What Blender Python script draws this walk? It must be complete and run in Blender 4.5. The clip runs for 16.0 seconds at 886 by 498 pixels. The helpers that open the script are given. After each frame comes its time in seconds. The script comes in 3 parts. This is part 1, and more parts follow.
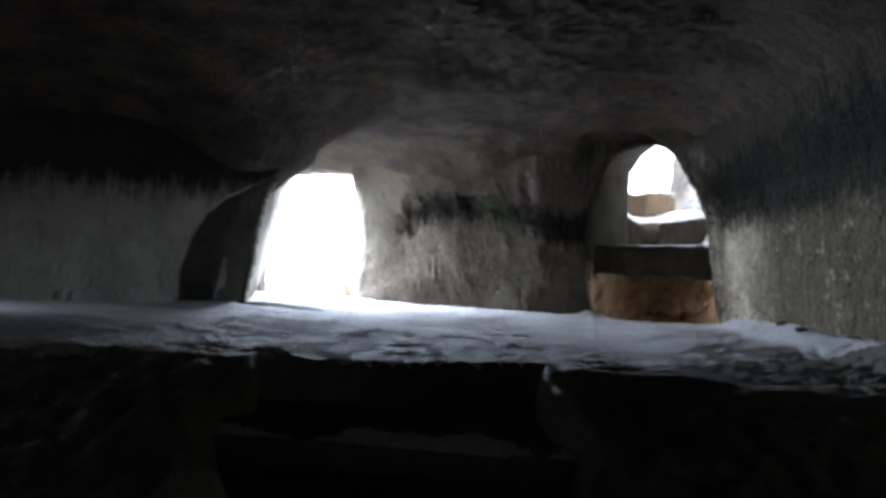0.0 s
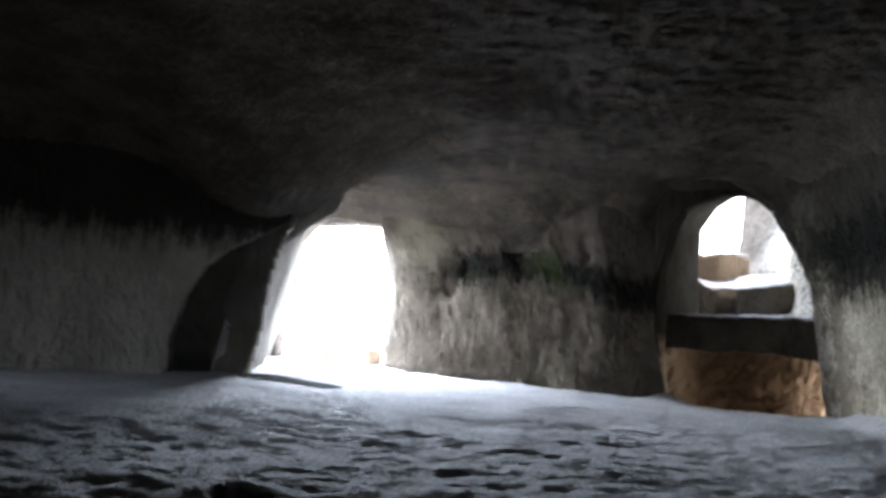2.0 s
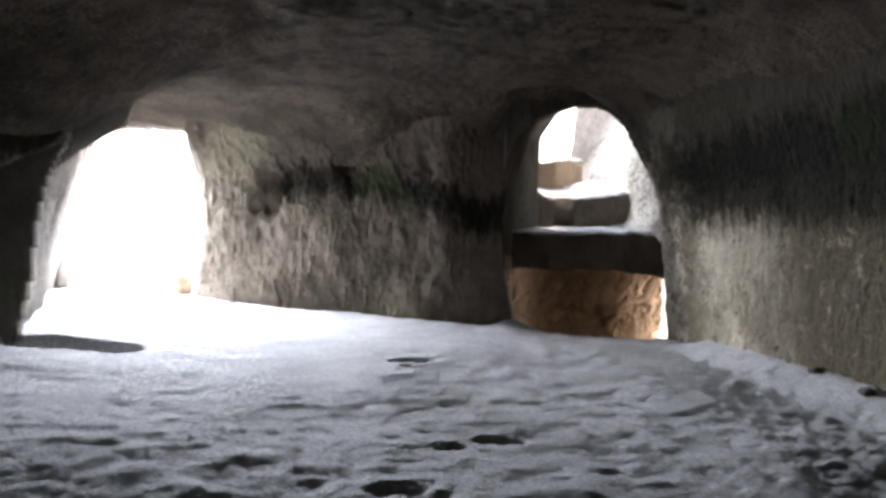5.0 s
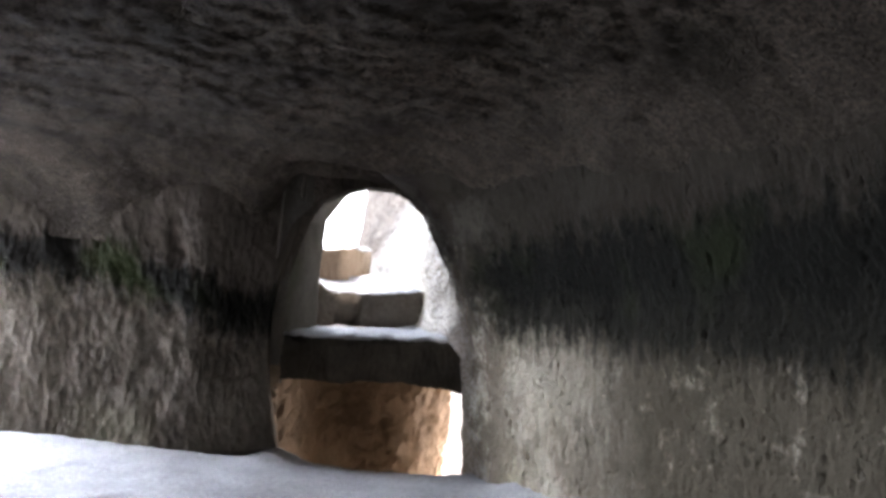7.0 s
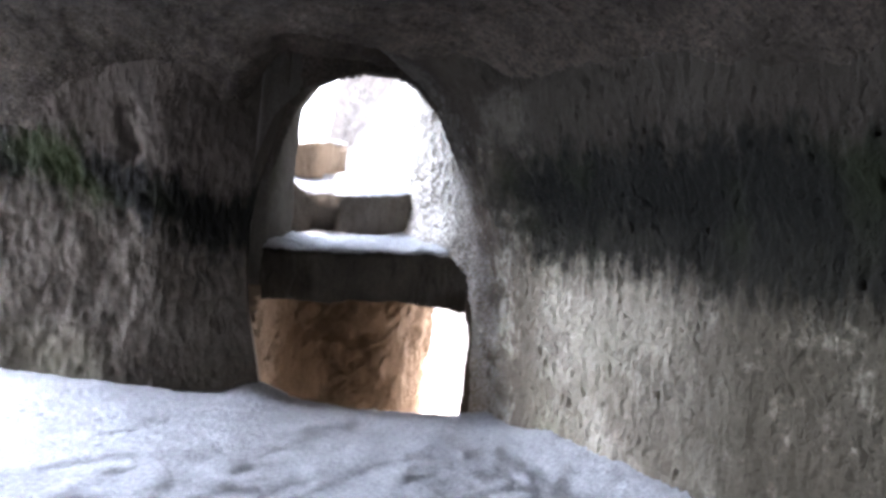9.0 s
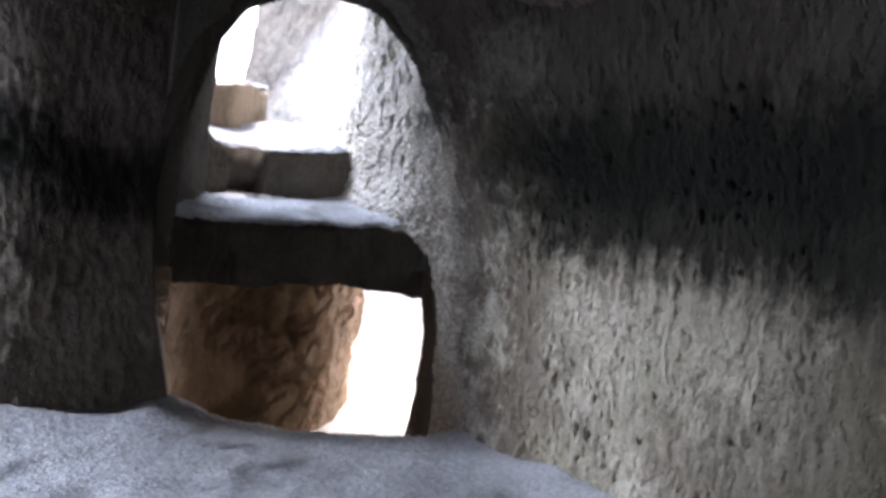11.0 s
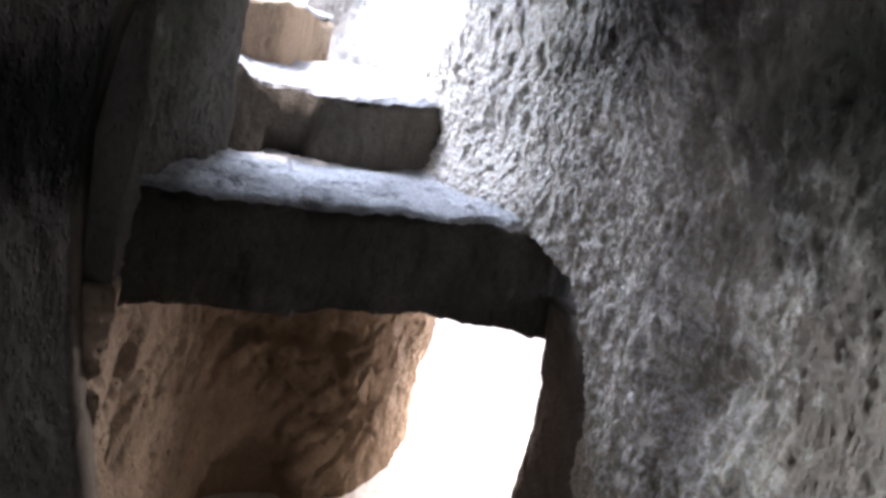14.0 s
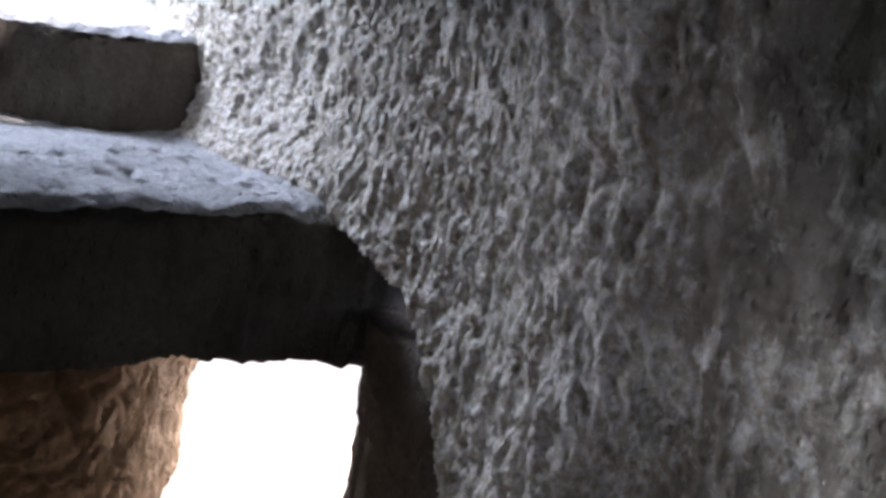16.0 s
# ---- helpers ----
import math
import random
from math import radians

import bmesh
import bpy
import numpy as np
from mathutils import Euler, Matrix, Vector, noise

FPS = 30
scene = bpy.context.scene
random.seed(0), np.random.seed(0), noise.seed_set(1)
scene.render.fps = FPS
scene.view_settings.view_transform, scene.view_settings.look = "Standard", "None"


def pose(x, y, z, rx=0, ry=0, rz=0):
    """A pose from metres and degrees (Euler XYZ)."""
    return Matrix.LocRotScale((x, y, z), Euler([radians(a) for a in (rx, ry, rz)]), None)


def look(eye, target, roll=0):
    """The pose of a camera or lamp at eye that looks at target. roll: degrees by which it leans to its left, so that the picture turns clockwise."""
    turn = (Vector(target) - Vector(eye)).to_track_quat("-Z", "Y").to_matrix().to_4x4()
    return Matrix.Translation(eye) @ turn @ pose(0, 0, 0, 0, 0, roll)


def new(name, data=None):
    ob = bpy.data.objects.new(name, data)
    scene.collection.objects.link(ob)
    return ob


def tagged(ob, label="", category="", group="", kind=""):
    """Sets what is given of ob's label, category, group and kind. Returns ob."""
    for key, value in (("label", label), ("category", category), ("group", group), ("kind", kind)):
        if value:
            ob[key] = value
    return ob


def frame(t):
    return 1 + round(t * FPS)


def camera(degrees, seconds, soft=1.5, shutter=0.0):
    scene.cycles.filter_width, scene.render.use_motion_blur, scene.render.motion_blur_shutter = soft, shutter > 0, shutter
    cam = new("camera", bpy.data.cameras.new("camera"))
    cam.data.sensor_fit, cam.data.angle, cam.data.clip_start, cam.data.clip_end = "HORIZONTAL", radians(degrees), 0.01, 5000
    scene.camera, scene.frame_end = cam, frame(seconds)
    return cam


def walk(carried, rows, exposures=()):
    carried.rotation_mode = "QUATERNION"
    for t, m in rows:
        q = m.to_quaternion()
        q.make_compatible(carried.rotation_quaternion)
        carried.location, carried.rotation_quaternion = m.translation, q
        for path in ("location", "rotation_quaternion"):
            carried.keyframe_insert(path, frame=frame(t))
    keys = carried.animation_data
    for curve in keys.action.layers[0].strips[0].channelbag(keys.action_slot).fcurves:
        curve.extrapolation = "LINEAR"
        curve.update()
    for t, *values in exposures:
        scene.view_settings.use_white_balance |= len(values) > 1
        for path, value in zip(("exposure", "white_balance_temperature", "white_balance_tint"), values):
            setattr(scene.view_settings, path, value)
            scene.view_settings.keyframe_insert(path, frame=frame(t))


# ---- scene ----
cam = camera(62.0, 16.0, soft=3.3)
PATH = [
    (0, (1.152, -1.26, 0.516), (0.887, 0.721, 0.589), 2.6),
    (0.5, (1.124, -0.88, 0.529), (0.827, 1.096, 0.591), 2.4),
    (1, (1.004, -0.535, 0.636), (0.926, 1.461, 0.725), 3.8),
    (1.5, (0.919, -0.009, 0.61), (0.72, 1.979, 0.695), 4.1),
    (2, (0.709, 0.483, 0.663), (0.359, 2.439, 0.888), 4.0),
    (2.5, (0.66, 0.775, 0.848), (0.464, 2.754, 1.056), 9.1),
    (3, (0.467, 1.075, 0.824), (0.342, 3.06, 1.033), 7.1),
    (5.5, (0.352, 1.965, 1.209), (0.579, 3.949, 1.108), 3.5),
    (6, (0.423, 2.405, 1.208), (0.793, 4.367, 1.107), 6.0),
    (6.5, (0.585, 2.834, 1.404), (1.296, 4.701, 1.499), 4.6),
    (7, (0.724, 3.274, 1.406), (1.433, 5.134, 1.606), 4.9),
    (7.5, (0.726, 3.602, 1.537), (1.393, 5.484, 1.659), 3.8),
    (8, (0.687, 3.856, 1.575), (1.518, 5.669, 1.73), 5.1),
    (8.5, (0.622, 4.161, 1.587), (1.476, 5.968, 1.517), 3.1),
    (9, (0.602, 4.61, 1.566), (1.477, 6.406, 1.484), 6.0),
    (11.5, (0.897, 6.373, 1.6), (2.031, 8.011, 1.421), 8.0),
    (12, (1.04, 6.747, 1.566), (2.057, 8.462, 1.416), 9.1),
    (12.5, (1.078, 7.071, 1.565), (2.131, 8.76, 1.373), 11.3),
    (13, (1.321, 7.457, 1.553), (2.342, 9.175, 1.485), 13.7),
    (13.5, (1.56, 7.859, 1.505), (2.625, 9.546, 1.368), 9.2),
    (14, (1.658, 8.237, 1.498), (2.656, 9.952, 1.247), 12.1),
    (14.5, (1.747, 8.605, 1.509), (2.885, 10.239, 1.319), 10.6),
    (15, (1.937, 8.885, 1.486), (3.321, 10.32, 1.322), 10.7),
    (15.5, (2.119, 9.094, 1.503), (3.548, 10.478, 1.3), 9.7),
    (16, (2.287, 9.274, 1.497), (3.746, 10.62, 1.259), 12.0),
]
EXPOSURE = [(0.0, 0.5, 6200, 15), (1.0, 0.55, 6300, 16), (1.5, 1.0, 6380, 16), (2.0, 0.5, 6380, 16), (2.5, -0.2, 6420, 17), (3.0, -0.3, 6440, 18), (5.5, 1.0, 6900, 21), (6.0, 1.15, 6850, 21), (7.0, 0.9, 6600, 21), (7.5, 0.95, 6480, 21),
            (9.0, 1.3, 6150, 23), (11.5, 0.25, 6150, 23), (12.0, -0.05, 6150, 23), (12.5, 0.3, 6150, 23), (13.5, 0.7, 6150, 23), (14.0, 0.9, 6150, 23), (15.0, 0.7, 6150, 23), (16.0, 0.4, 6150, 23)]
walk(cam, [(t, look(eye, target, roll)) for t, eye, target, roll in PATH],
     exposures=EXPOSURE)

# ---------------- daylight ----------------
SUN_AZ, SUN_EL = radians(-42), radians(70)      # azimuth clockwise from +y
world = bpy.data.worlds.new("daylight")
scene.world = world
world.use_nodes = True
wn = world.node_tree
sky = wn.nodes.new("ShaderNodeTexSky")
sky.sky_type, sky.sun_disc, sky.sun_elevation, sky.sun_rotation = "NISHITA", False, SUN_EL, SUN_AZ
wn.nodes["Background"].inputs["Strength"].default_value = 0.15
wn.links.new(sky.outputs["Color"], wn.nodes["Background"].inputs["Color"])
sun = new("sun", bpy.data.lights.new("sun", "SUN"))
sun.data.energy, sun.data.angle, sun.data.color = 5.0, radians(0.5), (1.0, 0.93, 0.82)
toward = Vector((math.sin(SUN_AZ) * math.cos(SUN_EL), math.cos(SUN_AZ) * math.cos(SUN_EL), math.sin(SUN_EL)))
sun.matrix_world = look(toward * 40, (0, 0, 0))


def opening_lamp(name, eye, target, w, h, power, colour, spread=180):
    """Skylight gathered in an opening of the cave."""
    lamp = new(name, bpy.data.lights.new(name, "AREA"))
    lamp.data.shape, lamp.data.size, lamp.data.size_y = "RECTANGLE", w, h
    lamp.data.energy, lamp.data.color, lamp.data.spread = power, colour, radians(spread)
    lamp.matrix_world = look(eye, target)
    return lamp


opening_lamp("skylight_doorway", (-3.7, 13.8, 1.4), (-1.65, 11.9, -0.8), 2.0, 2.0, 1500, (0.74, 0.87, 1.0), 106)
opening_lamp("skylight_shaft", (2.8, 14.75, 3.45), (3.6, 11.0, 0.6), 1.1, 1.4, 310, (0.72, 0.86, 1.0))
# side lamp in an opening out of view, added to light the left floor
opening_lamp("skylight_unseen_side", (-6.7, 3.6, 1.25), (-5.0, 5.3, -0.8), 1.0, 1.2, 34, (0.74, 0.87, 1.0), 90)
opening_lamp("skylight_passage", (6.4, 14.9, -0.2), (4.8, 13.0, -0.7), 1.6, 1.4, 210, (1.0, 0.93, 0.84))


# ---------------- noise on arrays ----------------
def lattice(ix, iy, iz):
    h = (ix * 374761393 + iy * 668265263 + iz * 2147483647) & 0xFFFFFFFF
    h = ((h ^ (h >> 13)) * 1274126177) & 0xFFFFFFFF
    return ((h ^ (h >> 16)) & 0xFFFF) / 65535.0


def vnoise(p):
    """Smooth noise from -1 to 1 at points p (n x 3)."""
    i = np.floor(p).astype(np.int64)
    f = p - i
    f = f * f * f * (f * (f * 6 - 15) + 10)
    out = np.zeros(len(p))
    for dx in (0, 1):
        for dy in (0, 1):
            for dz in (0, 1):
                w = (f[:, 0] if dx else 1 - f[:, 0]) * (f[:, 1] if dy else 1 - f[:, 1]) * (f[:, 2] if dz else 1 - f[:, 2])
                out += w * lattice(i[:, 0] + dx, i[:, 1] + dy, i[:, 2] + dz)
    return out * 2 - 1


def fbm(p, octaves=3):
    total, amp = np.zeros(len(p)), 1.0
    for k in range(octaves):
        total += amp * vnoise(p * 2.03 ** k + 17.3 * k)
        amp *= 0.5
    return total


def cells(p):
    """Distance to the nearest of scattered points, one in each unit cell."""
    i = np.floor(p).astype(np.int64)
    best = np.full(len(p), 9.0)
    for dx in (-1, 0, 1):
        for dy in (-1, 0, 1):
            for dz in (-1, 0, 1):
                a, b, c = i[:, 0] + dx, i[:, 1] + dy, i[:, 2] + dz
                q = np.stack([a + lattice(a, b, c), b + lattice(a + 71, b, c), c + lattice(a, b + 37, c)], 1)
                best = np.minimum(best, ((p - q) ** 2).sum(1))
    return np.sqrt(best)


def ramp(x, a, b):
    t = np.clip((x - a) / (b - a), 0, 1)
    return t * t * (3 - 2 * t)


def picked(p, strength=1.0):
    """Relief of pick-dressed tuff walls: swells, upright tool strokes, pits."""
    swell = 0.045 * fbm(p * 0.9, 2) + 0.018 * fbm(p * 3.1 + 5, 2)
    warp = p + 0.05 * np.stack([vnoise(p * 5), vnoise(p * 5 + 9), vnoise(p * 5 + 31)], 1)
    stroke = 0.007 * vnoise(warp * (62, 62, 19)) + 0.006 * vnoise(warp * (34, 34, 12) + 12)
    lumps = 0.011 * vnoise(warp * (21, 21, 10) + 3) + 0.006 * vnoise(p * (96, 96, 60) + 6)
    pit = -0.016 * ramp(cells(warp * (40, 40, 15)), 0.4, 0.15) * ramp(vnoise(p * 3 + 50), -0.4, 0.4)
    pit = pit - 0.022 * ramp(cells(warp * (19, 19, 6) + 40) + 0.1 * vnoise(p * 25), 0.3, 0.12) * ramp(vnoise(p * 2 + 5), -0.4, 0.5)
    pit = pit - 0.02 * ramp(cells(p * (9, 9, 5) + 7), 0.17, 0.07)
    return swell + strength * (stroke + lumps + pit)


# ---------------- mesh helpers ----------------
def part(name, mesh, material, parent=None, label=""):
    ob = new(name, mesh)
    mesh.materials.append(material)
    if parent:
        ob.parent = parent
    if label:
        ob["label"] = label
    return ob


def mesh_of(name, verts, faces, smooth=True):
    me = bpy.data.meshes.new(name)
    me.from_pydata(verts, [], faces)
    me.update()
    if smooth:
        me.polygons.foreach_set("use_smooth", [True] * len(me.polygons))
    return me


def slab(name, front, back, keep=None):
    """A closed shell from two grids (rows x columns x 3); keep: a mask over the quads. The front's normal follows columns x rows."""
    r, c, _ = front.shape
    if keep is None:
        keep = np.ones((r - 1, c - 1), bool)
    idx = np.arange(r * c).reshape(r, c)
    q = np.stack([idx[:-1, :-1], idx[:-1, 1:], idx[1:, 1:], idx[1:, :-1]], -1)[keep]
    n = r * c
    faces = [q, q[:, ::-1] + n]
    pad = np.zeros((r + 1, c + 1), bool)
    pad[1:-1, 1:-1] = keep
    here = pad[1:-1, 1:-1]
    for side, (a, b) in (((0, 1), (0, 1)), ((2, 1), (3, 2)), ((1, 0), (3, 0)), ((1, 2), (1, 2))):
        other = pad[side[0]:side[0] + r - 1, side[1]:side[1] + c - 1]
        edge = here & ~other
        corner = np.stack([idx[:-1, :-1], idx[:-1, 1:], idx[1:, 1:], idx[1:, :-1]], -1)[edge]
        if len(corner) == 0:
            continue
        if side == (0, 1):
            e0, e1 = corner[:, 0], corner[:, 1]
        elif side == (2, 1):
            e0, e1 = corner[:, 2], corner[:, 3]
        elif side == (1, 0):
            e0, e1 = corner[:, 3], corner[:, 0]
        else:
            e0, e1 = corner[:, 1], corner[:, 2]
        faces.append(np.stack([e1, e0, e0 + n, e1 + n], -1))
    allv = np.concatenate([front.reshape(-1, 3), back.reshape(-1, 3)])
    allf = np.concatenate(faces)
    used, inv = np.unique(allf, return_inverse=True)
    return mesh_of(name, allv[used].tolist(), inv.reshape(allf.shape).tolist())


def grid_normals(g):
    du = np.gradient(g, axis=1)
    dv = np.gradient(g, axis=0)
    n = np.cross(du, dv)
    return n / np.maximum(np.linalg.norm(n, axis=2, keepdims=True), 1e-9)


def spaced(stops):
    """Positions from (start, step) pairs up to the last start."""
    out = []
    for (a, step), (b, _) in zip(stops, stops[1:]):
        k = max(1, round((b - a) / step))
        out += [a + (b - a) * i / k for i in range(k)]
    return np.array(out + [stops[-1][0]])


def smooth_line(pts, s):
    """Points at arc lengths s along a polyline rounded at its corners."""
    pts = np.array(pts, float)
    seg = np.r_[0, np.cumsum(np.linalg.norm(np.diff(pts, axis=0), axis=1))]
    fine = np.linspace(0, seg[-1], 600)
    xy = np.stack([np.interp(fine, seg, pts[:, k]) for k in (0, 1)], 1)
    w = max(1, int(0.22 / (seg[-1] / 600)))
    pad = np.concatenate([np.repeat(xy[:1], w, 0), xy, np.repeat(xy[-1:], w, 0)])
    ker = np.ones(2 * w + 1) / (2 * w + 1)
    xy = np.stack([np.convolve(pad[:, k], ker, "valid") for k in (0, 1)], 1)
    return np.stack([np.interp(s, fine, xy[:, k]) for k in (0, 1)], 1), seg[-1]


def length_of(pts):
    p = np.array(pts, float)
    return np.linalg.norm(np.diff(p, axis=0), axis=1).sum()


def rock_wall(name, plan, zs, material, step=0.035, lean=None, keep=None, thick=0.45, relief=1.0, sstops=None, flip=False, hollows=(), slant=0.0, start=None):
    """A dressed rock wall along a plan line (its rock lies to the left of the line, the space to the right, unless flipped)."""
    total = length_of(plan)
    s = spaced(sstops) if sstops else spaced([(0, step), (total, step)])
    S, Z = np.meshgrid(s, zs)
    if start:
        begin = start(Z)
        S = np.where(S < 1.0, begin + S * (1.0 - begin), S)
    at = smooth_line(plan, S.ravel())[0].T.reshape(2, *S.shape)
    ahead, behind = (smooth_line(plan, S.ravel() + d)[0].T.reshape(2, *S.shape) for d in (0.02, -0.02))
    tan = (ahead - behind) / np.maximum(np.linalg.norm(ahead - behind, axis=0), 1e-6)
    nx, ny = (-tan[1], tan[0]) if flip else (tan[1], -tan[0])
    off = lean(at[0], at[1], Z) if lean else np.zeros(S.shape)
    g = np.stack([at[0] + nx * off, at[1] + ny * off, Z], -1)
    n = np.stack([nx, ny, np.zeros(S.shape)], -1)
    depth_of = relief(at[0], at[1]).ravel() if callable(relief) else relief
    d = picked(g.reshape(-1, 3), depth_of).reshape(S.shape)
    if slant:
        q = g.reshape(-1, 3)
        along = np.stack([(q[:, 0] - q[:, 2]) * 13 + 1.5 * vnoise(q * 3), (q[:, 0] + q[:, 2]) * 2.4, q[:, 1]], 1)
        d = d - slant * (ramp(np.abs(vnoise(along)), 0.3, 0.05) * ramp(vnoise(q * 1.3 + 3), -0.3, 0.3)).reshape(S.shape)
    for hx, hy, hz, r, depth in hollows:
        q = np.sqrt((g[..., 0] - hx) ** 2 + (g[..., 1] - hy) ** 2 + ((g[..., 2] - hz) * 0.55) ** 2)
        q = q + 0.035 * vnoise(g.reshape(-1, 3) * 9 + 2).reshape(q.shape)
        d = d - depth * ramp(q, r, r * 0.25)
    front = g + n * d[..., None]
    back = g - n * thick
    k = None
    if keep:
        mid = (g[:-1, :-1] + g[1:, 1:]) / 2
        k = keep(mid[..., 0], mid[..., 1], mid[..., 2])
    if not flip:
        front, back = front[:, ::-1], back[:, ::-1]
        k = k[:, ::-1] if k is not None else None
    return part(name, slab(name, front, back, k), material)


# ---------------- materials ----------------
def nodes_of(name):
    m = bpy.data.materials.new(name)
    m.use_nodes = True
    return m, m.node_tree.nodes, m.node_tree.links, m.node_tree.nodes["Principled BSDF"]


def rock_material(name, dark, light, band_shade=None, rough=0.95, grain=1.0, strokes=(30, 30, 9), bump=0.8, tint=None, patch=None, band_from=None, speck=0.45, above=(0.02, 0.0158, 0.012), moss=(0.012, 0.015, 0.006)):
    """Tuff: mottled colour at two scales, grain and stroke relief; a (z low, z high) pair sets a black growth band with
    ragged edges and the shade painted above it.
    """
    m, N, L, bsdf = nodes_of(name)
    co = N.new("ShaderNodeTexCoord").outputs["Object"]

    def noise_at(scale, detail=4, rough_=0.6, vec=None):
        n = N.new("ShaderNodeTexNoise")
        n.inputs["Scale"].default_value, n.inputs["Detail"].default_value, n.inputs["Roughness"].default_value = scale, detail, rough_
        L.new(vec or co, n.inputs["Vector"])
        return n.outputs["Fac"]

    def stretched(sc):
        mp = N.new("ShaderNodeMapping")
        mp.inputs["Scale"].default_value = sc
        L.new(co, mp.inputs["Vector"])
        return mp.outputs["Vector"]

    def math_(op, a, b=None, clamp=False):
        n = N.new("ShaderNodeMath")
        n.operation, n.use_clamp = op, clamp
        for k, v in enumerate((a, b)):
            if v is None:
                continue
            if isinstance(v, (int, float)):
                n.inputs[k].default_value = v
            else:
                L.new(v, n.inputs[k])
        return n.outputs[0]

    def mix(fac, a, b):
        n = N.new("ShaderNodeMix")
        n.data_type = "RGBA"
        L.new(fac, n.inputs["Factor"]) if not isinstance(fac, float) else None
        for k, v in ((6, a), (7, b)):
            if isinstance(v, tuple):
                n.inputs[k].default_value = (*v, 1)
            else:
                L.new(v, n.inputs[k])
        return n.outputs[2]

    def span(v, a, b):
        n = N.new("ShaderNodeMapRange")
        n.interpolation_type = "SMOOTHSTEP"
        n.inputs["From Min"].default_value, n.inputs["From Max"].default_value = a, b
        L.new(v, n.inputs["Value"])
        return n.outputs["Result"]

    blotch = span(noise_at(1.3, 5, 0.65), 0.3, 0.7)
    fine = span(noise_at(38, 4, 0.7), 0.25, 0.75)
    col = mix(blotch, dark, light)
    col = mix(math_("MULTIPLY", fine, speck), col, tuple(c * 0.55 for c in dark))
    if tint:
        col = mix(math_("MULTIPLY", span(noise_at(0.7, 3, 0.5), 0.5, 0.72), 0.6), col, tint)
    if patch:
        where = N.new("ShaderNodeSeparateXYZ")
        L.new(co, where.inputs[0])
        if band_shade:
            # grey crust near the arch, lightened in colour for light missing there
            lit_crust = math_("MULTIPLY", span(where.outputs["Y"], 9.2, 10.0), span(fine, 0.75, 0.2))
            col = mix(math_("MULTIPLY", lit_crust, 0.8), col, (0.67, 0.64, 0.605))
        bare = math_("ADD", noise_at(1.7, 7, 0.72), math_("MULTIPLY", span(where.outputs["Y"], 9.5, 10.4), -0.14))
        zone = math_("MULTIPLY", span(where.outputs["Y"], 8.9, 9.5), math_("SUBTRACT", 1.0, span(where.outputs["Y"], 9.75, 10.15)))
        bare = math_("ADD", bare, math_("MULTIPLY", zone, 0.08))
        bare = math_("ADD", bare, math_("MULTIPLY", math_("SUBTRACT", noise_at(1.0, 5, 0.65, stretched((24, 24, 9))), 0.5), 0.35))
        col = mix(math_("MULTIPLY", span(bare, 0.44, 0.58), math_("ADD", math_("MULTIPLY", zone, 0.35), 0.5)), col, patch)
    streak = stretched((12, 12, 1.6))
    drip = noise_at(1.0, 4, 0.65, streak)
    col = mix(math_("MULTIPLY", span(drip, 0.52, 0.75), 0.35), col, tuple(c * 0.4 for c in dark))
    if band_shade:
        sep = N.new("ShaderNodeSeparateXYZ")
        L.new(co, sep.inputs[0])
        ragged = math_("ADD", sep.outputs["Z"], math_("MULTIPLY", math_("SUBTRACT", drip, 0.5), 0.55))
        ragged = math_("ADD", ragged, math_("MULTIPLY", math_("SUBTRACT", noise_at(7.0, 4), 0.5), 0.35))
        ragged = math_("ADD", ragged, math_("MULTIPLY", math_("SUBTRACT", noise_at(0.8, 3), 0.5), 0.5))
        # drawn lower towards the arch, painting in the wall end's shade
        if band_from is not None:
            ragged = math_("ADD", ragged, math_("MULTIPLY", span(sep.outputs["X"], 0.2, 1.6), 0.3))
        low = span(ragged, band_shade[0] - 0.16, band_shade[0] + 0.16)
        high = math_("SUBTRACT", 1.0, span(ragged, band_shade[1] - 0.12, band_shade[1] + 0.15))
        along = math_("ADD", sep.outputs["Y"], math_("MULTIPLY", math_("SUBTRACT", noise_at(2.0, 3), 0.5), 1.2))
        along = math_("ADD", along, math_("MULTIPLY", math_("SUBTRACT", 1.0, span(sep.outputs["X"], 1.85, 2.5)), -4.0))
        reach = math_("SUBTRACT", 1.0, span(along, 9.15, 10.0))
        if band_from is not None:
            reach = span(math_("ADD", sep.outputs["X"], math_("SUBTRACT", noise_at(2.0, 3), 0.5)), band_from - 0.2, band_from + 0.3)
        band = math_("MULTIPLY", math_("MULTIPLY", math_("MULTIPLY", low, high), 0.92), reach)
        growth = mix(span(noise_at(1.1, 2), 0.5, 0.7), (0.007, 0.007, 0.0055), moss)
        # above the growth band, shade of upper wall and arch top painted in
        over = reach if band_from is not None else math_("MAXIMUM", math_("SUBTRACT", 1.0, span(along, 9.0, 9.9)), math_("MULTIPLY", span(ragged, 1.65, 2.15), math_("SUBTRACT", 0.92, math_("MULTIPLY", span(along, 10.8, 12.0), 0.72))))
        upper_shade = math_("MULTIPLY", math_("MULTIPLY", span(ragged, band_shade[0], band_shade[0] + 0.45), 0.95), over)
        col = mix(upper_shade, col, above)
        if patch:
            # olive staining that also paints in the light's fall-off towards the entry
            olive_shade = math_("MULTIPLY", math_("SUBTRACT", 1.0, span(along, 7.0, 8.8)), span(noise_at(5.0, 5, 0.7), 0.18, 0.46))
            olive_shade = math_("MULTIPLY", olive_shade, math_("SUBTRACT", 1.0, upper_shade))
            col = mix(math_("MULTIPLY", olive_shade, 0.93), col, (0.058, 0.048, 0.032))
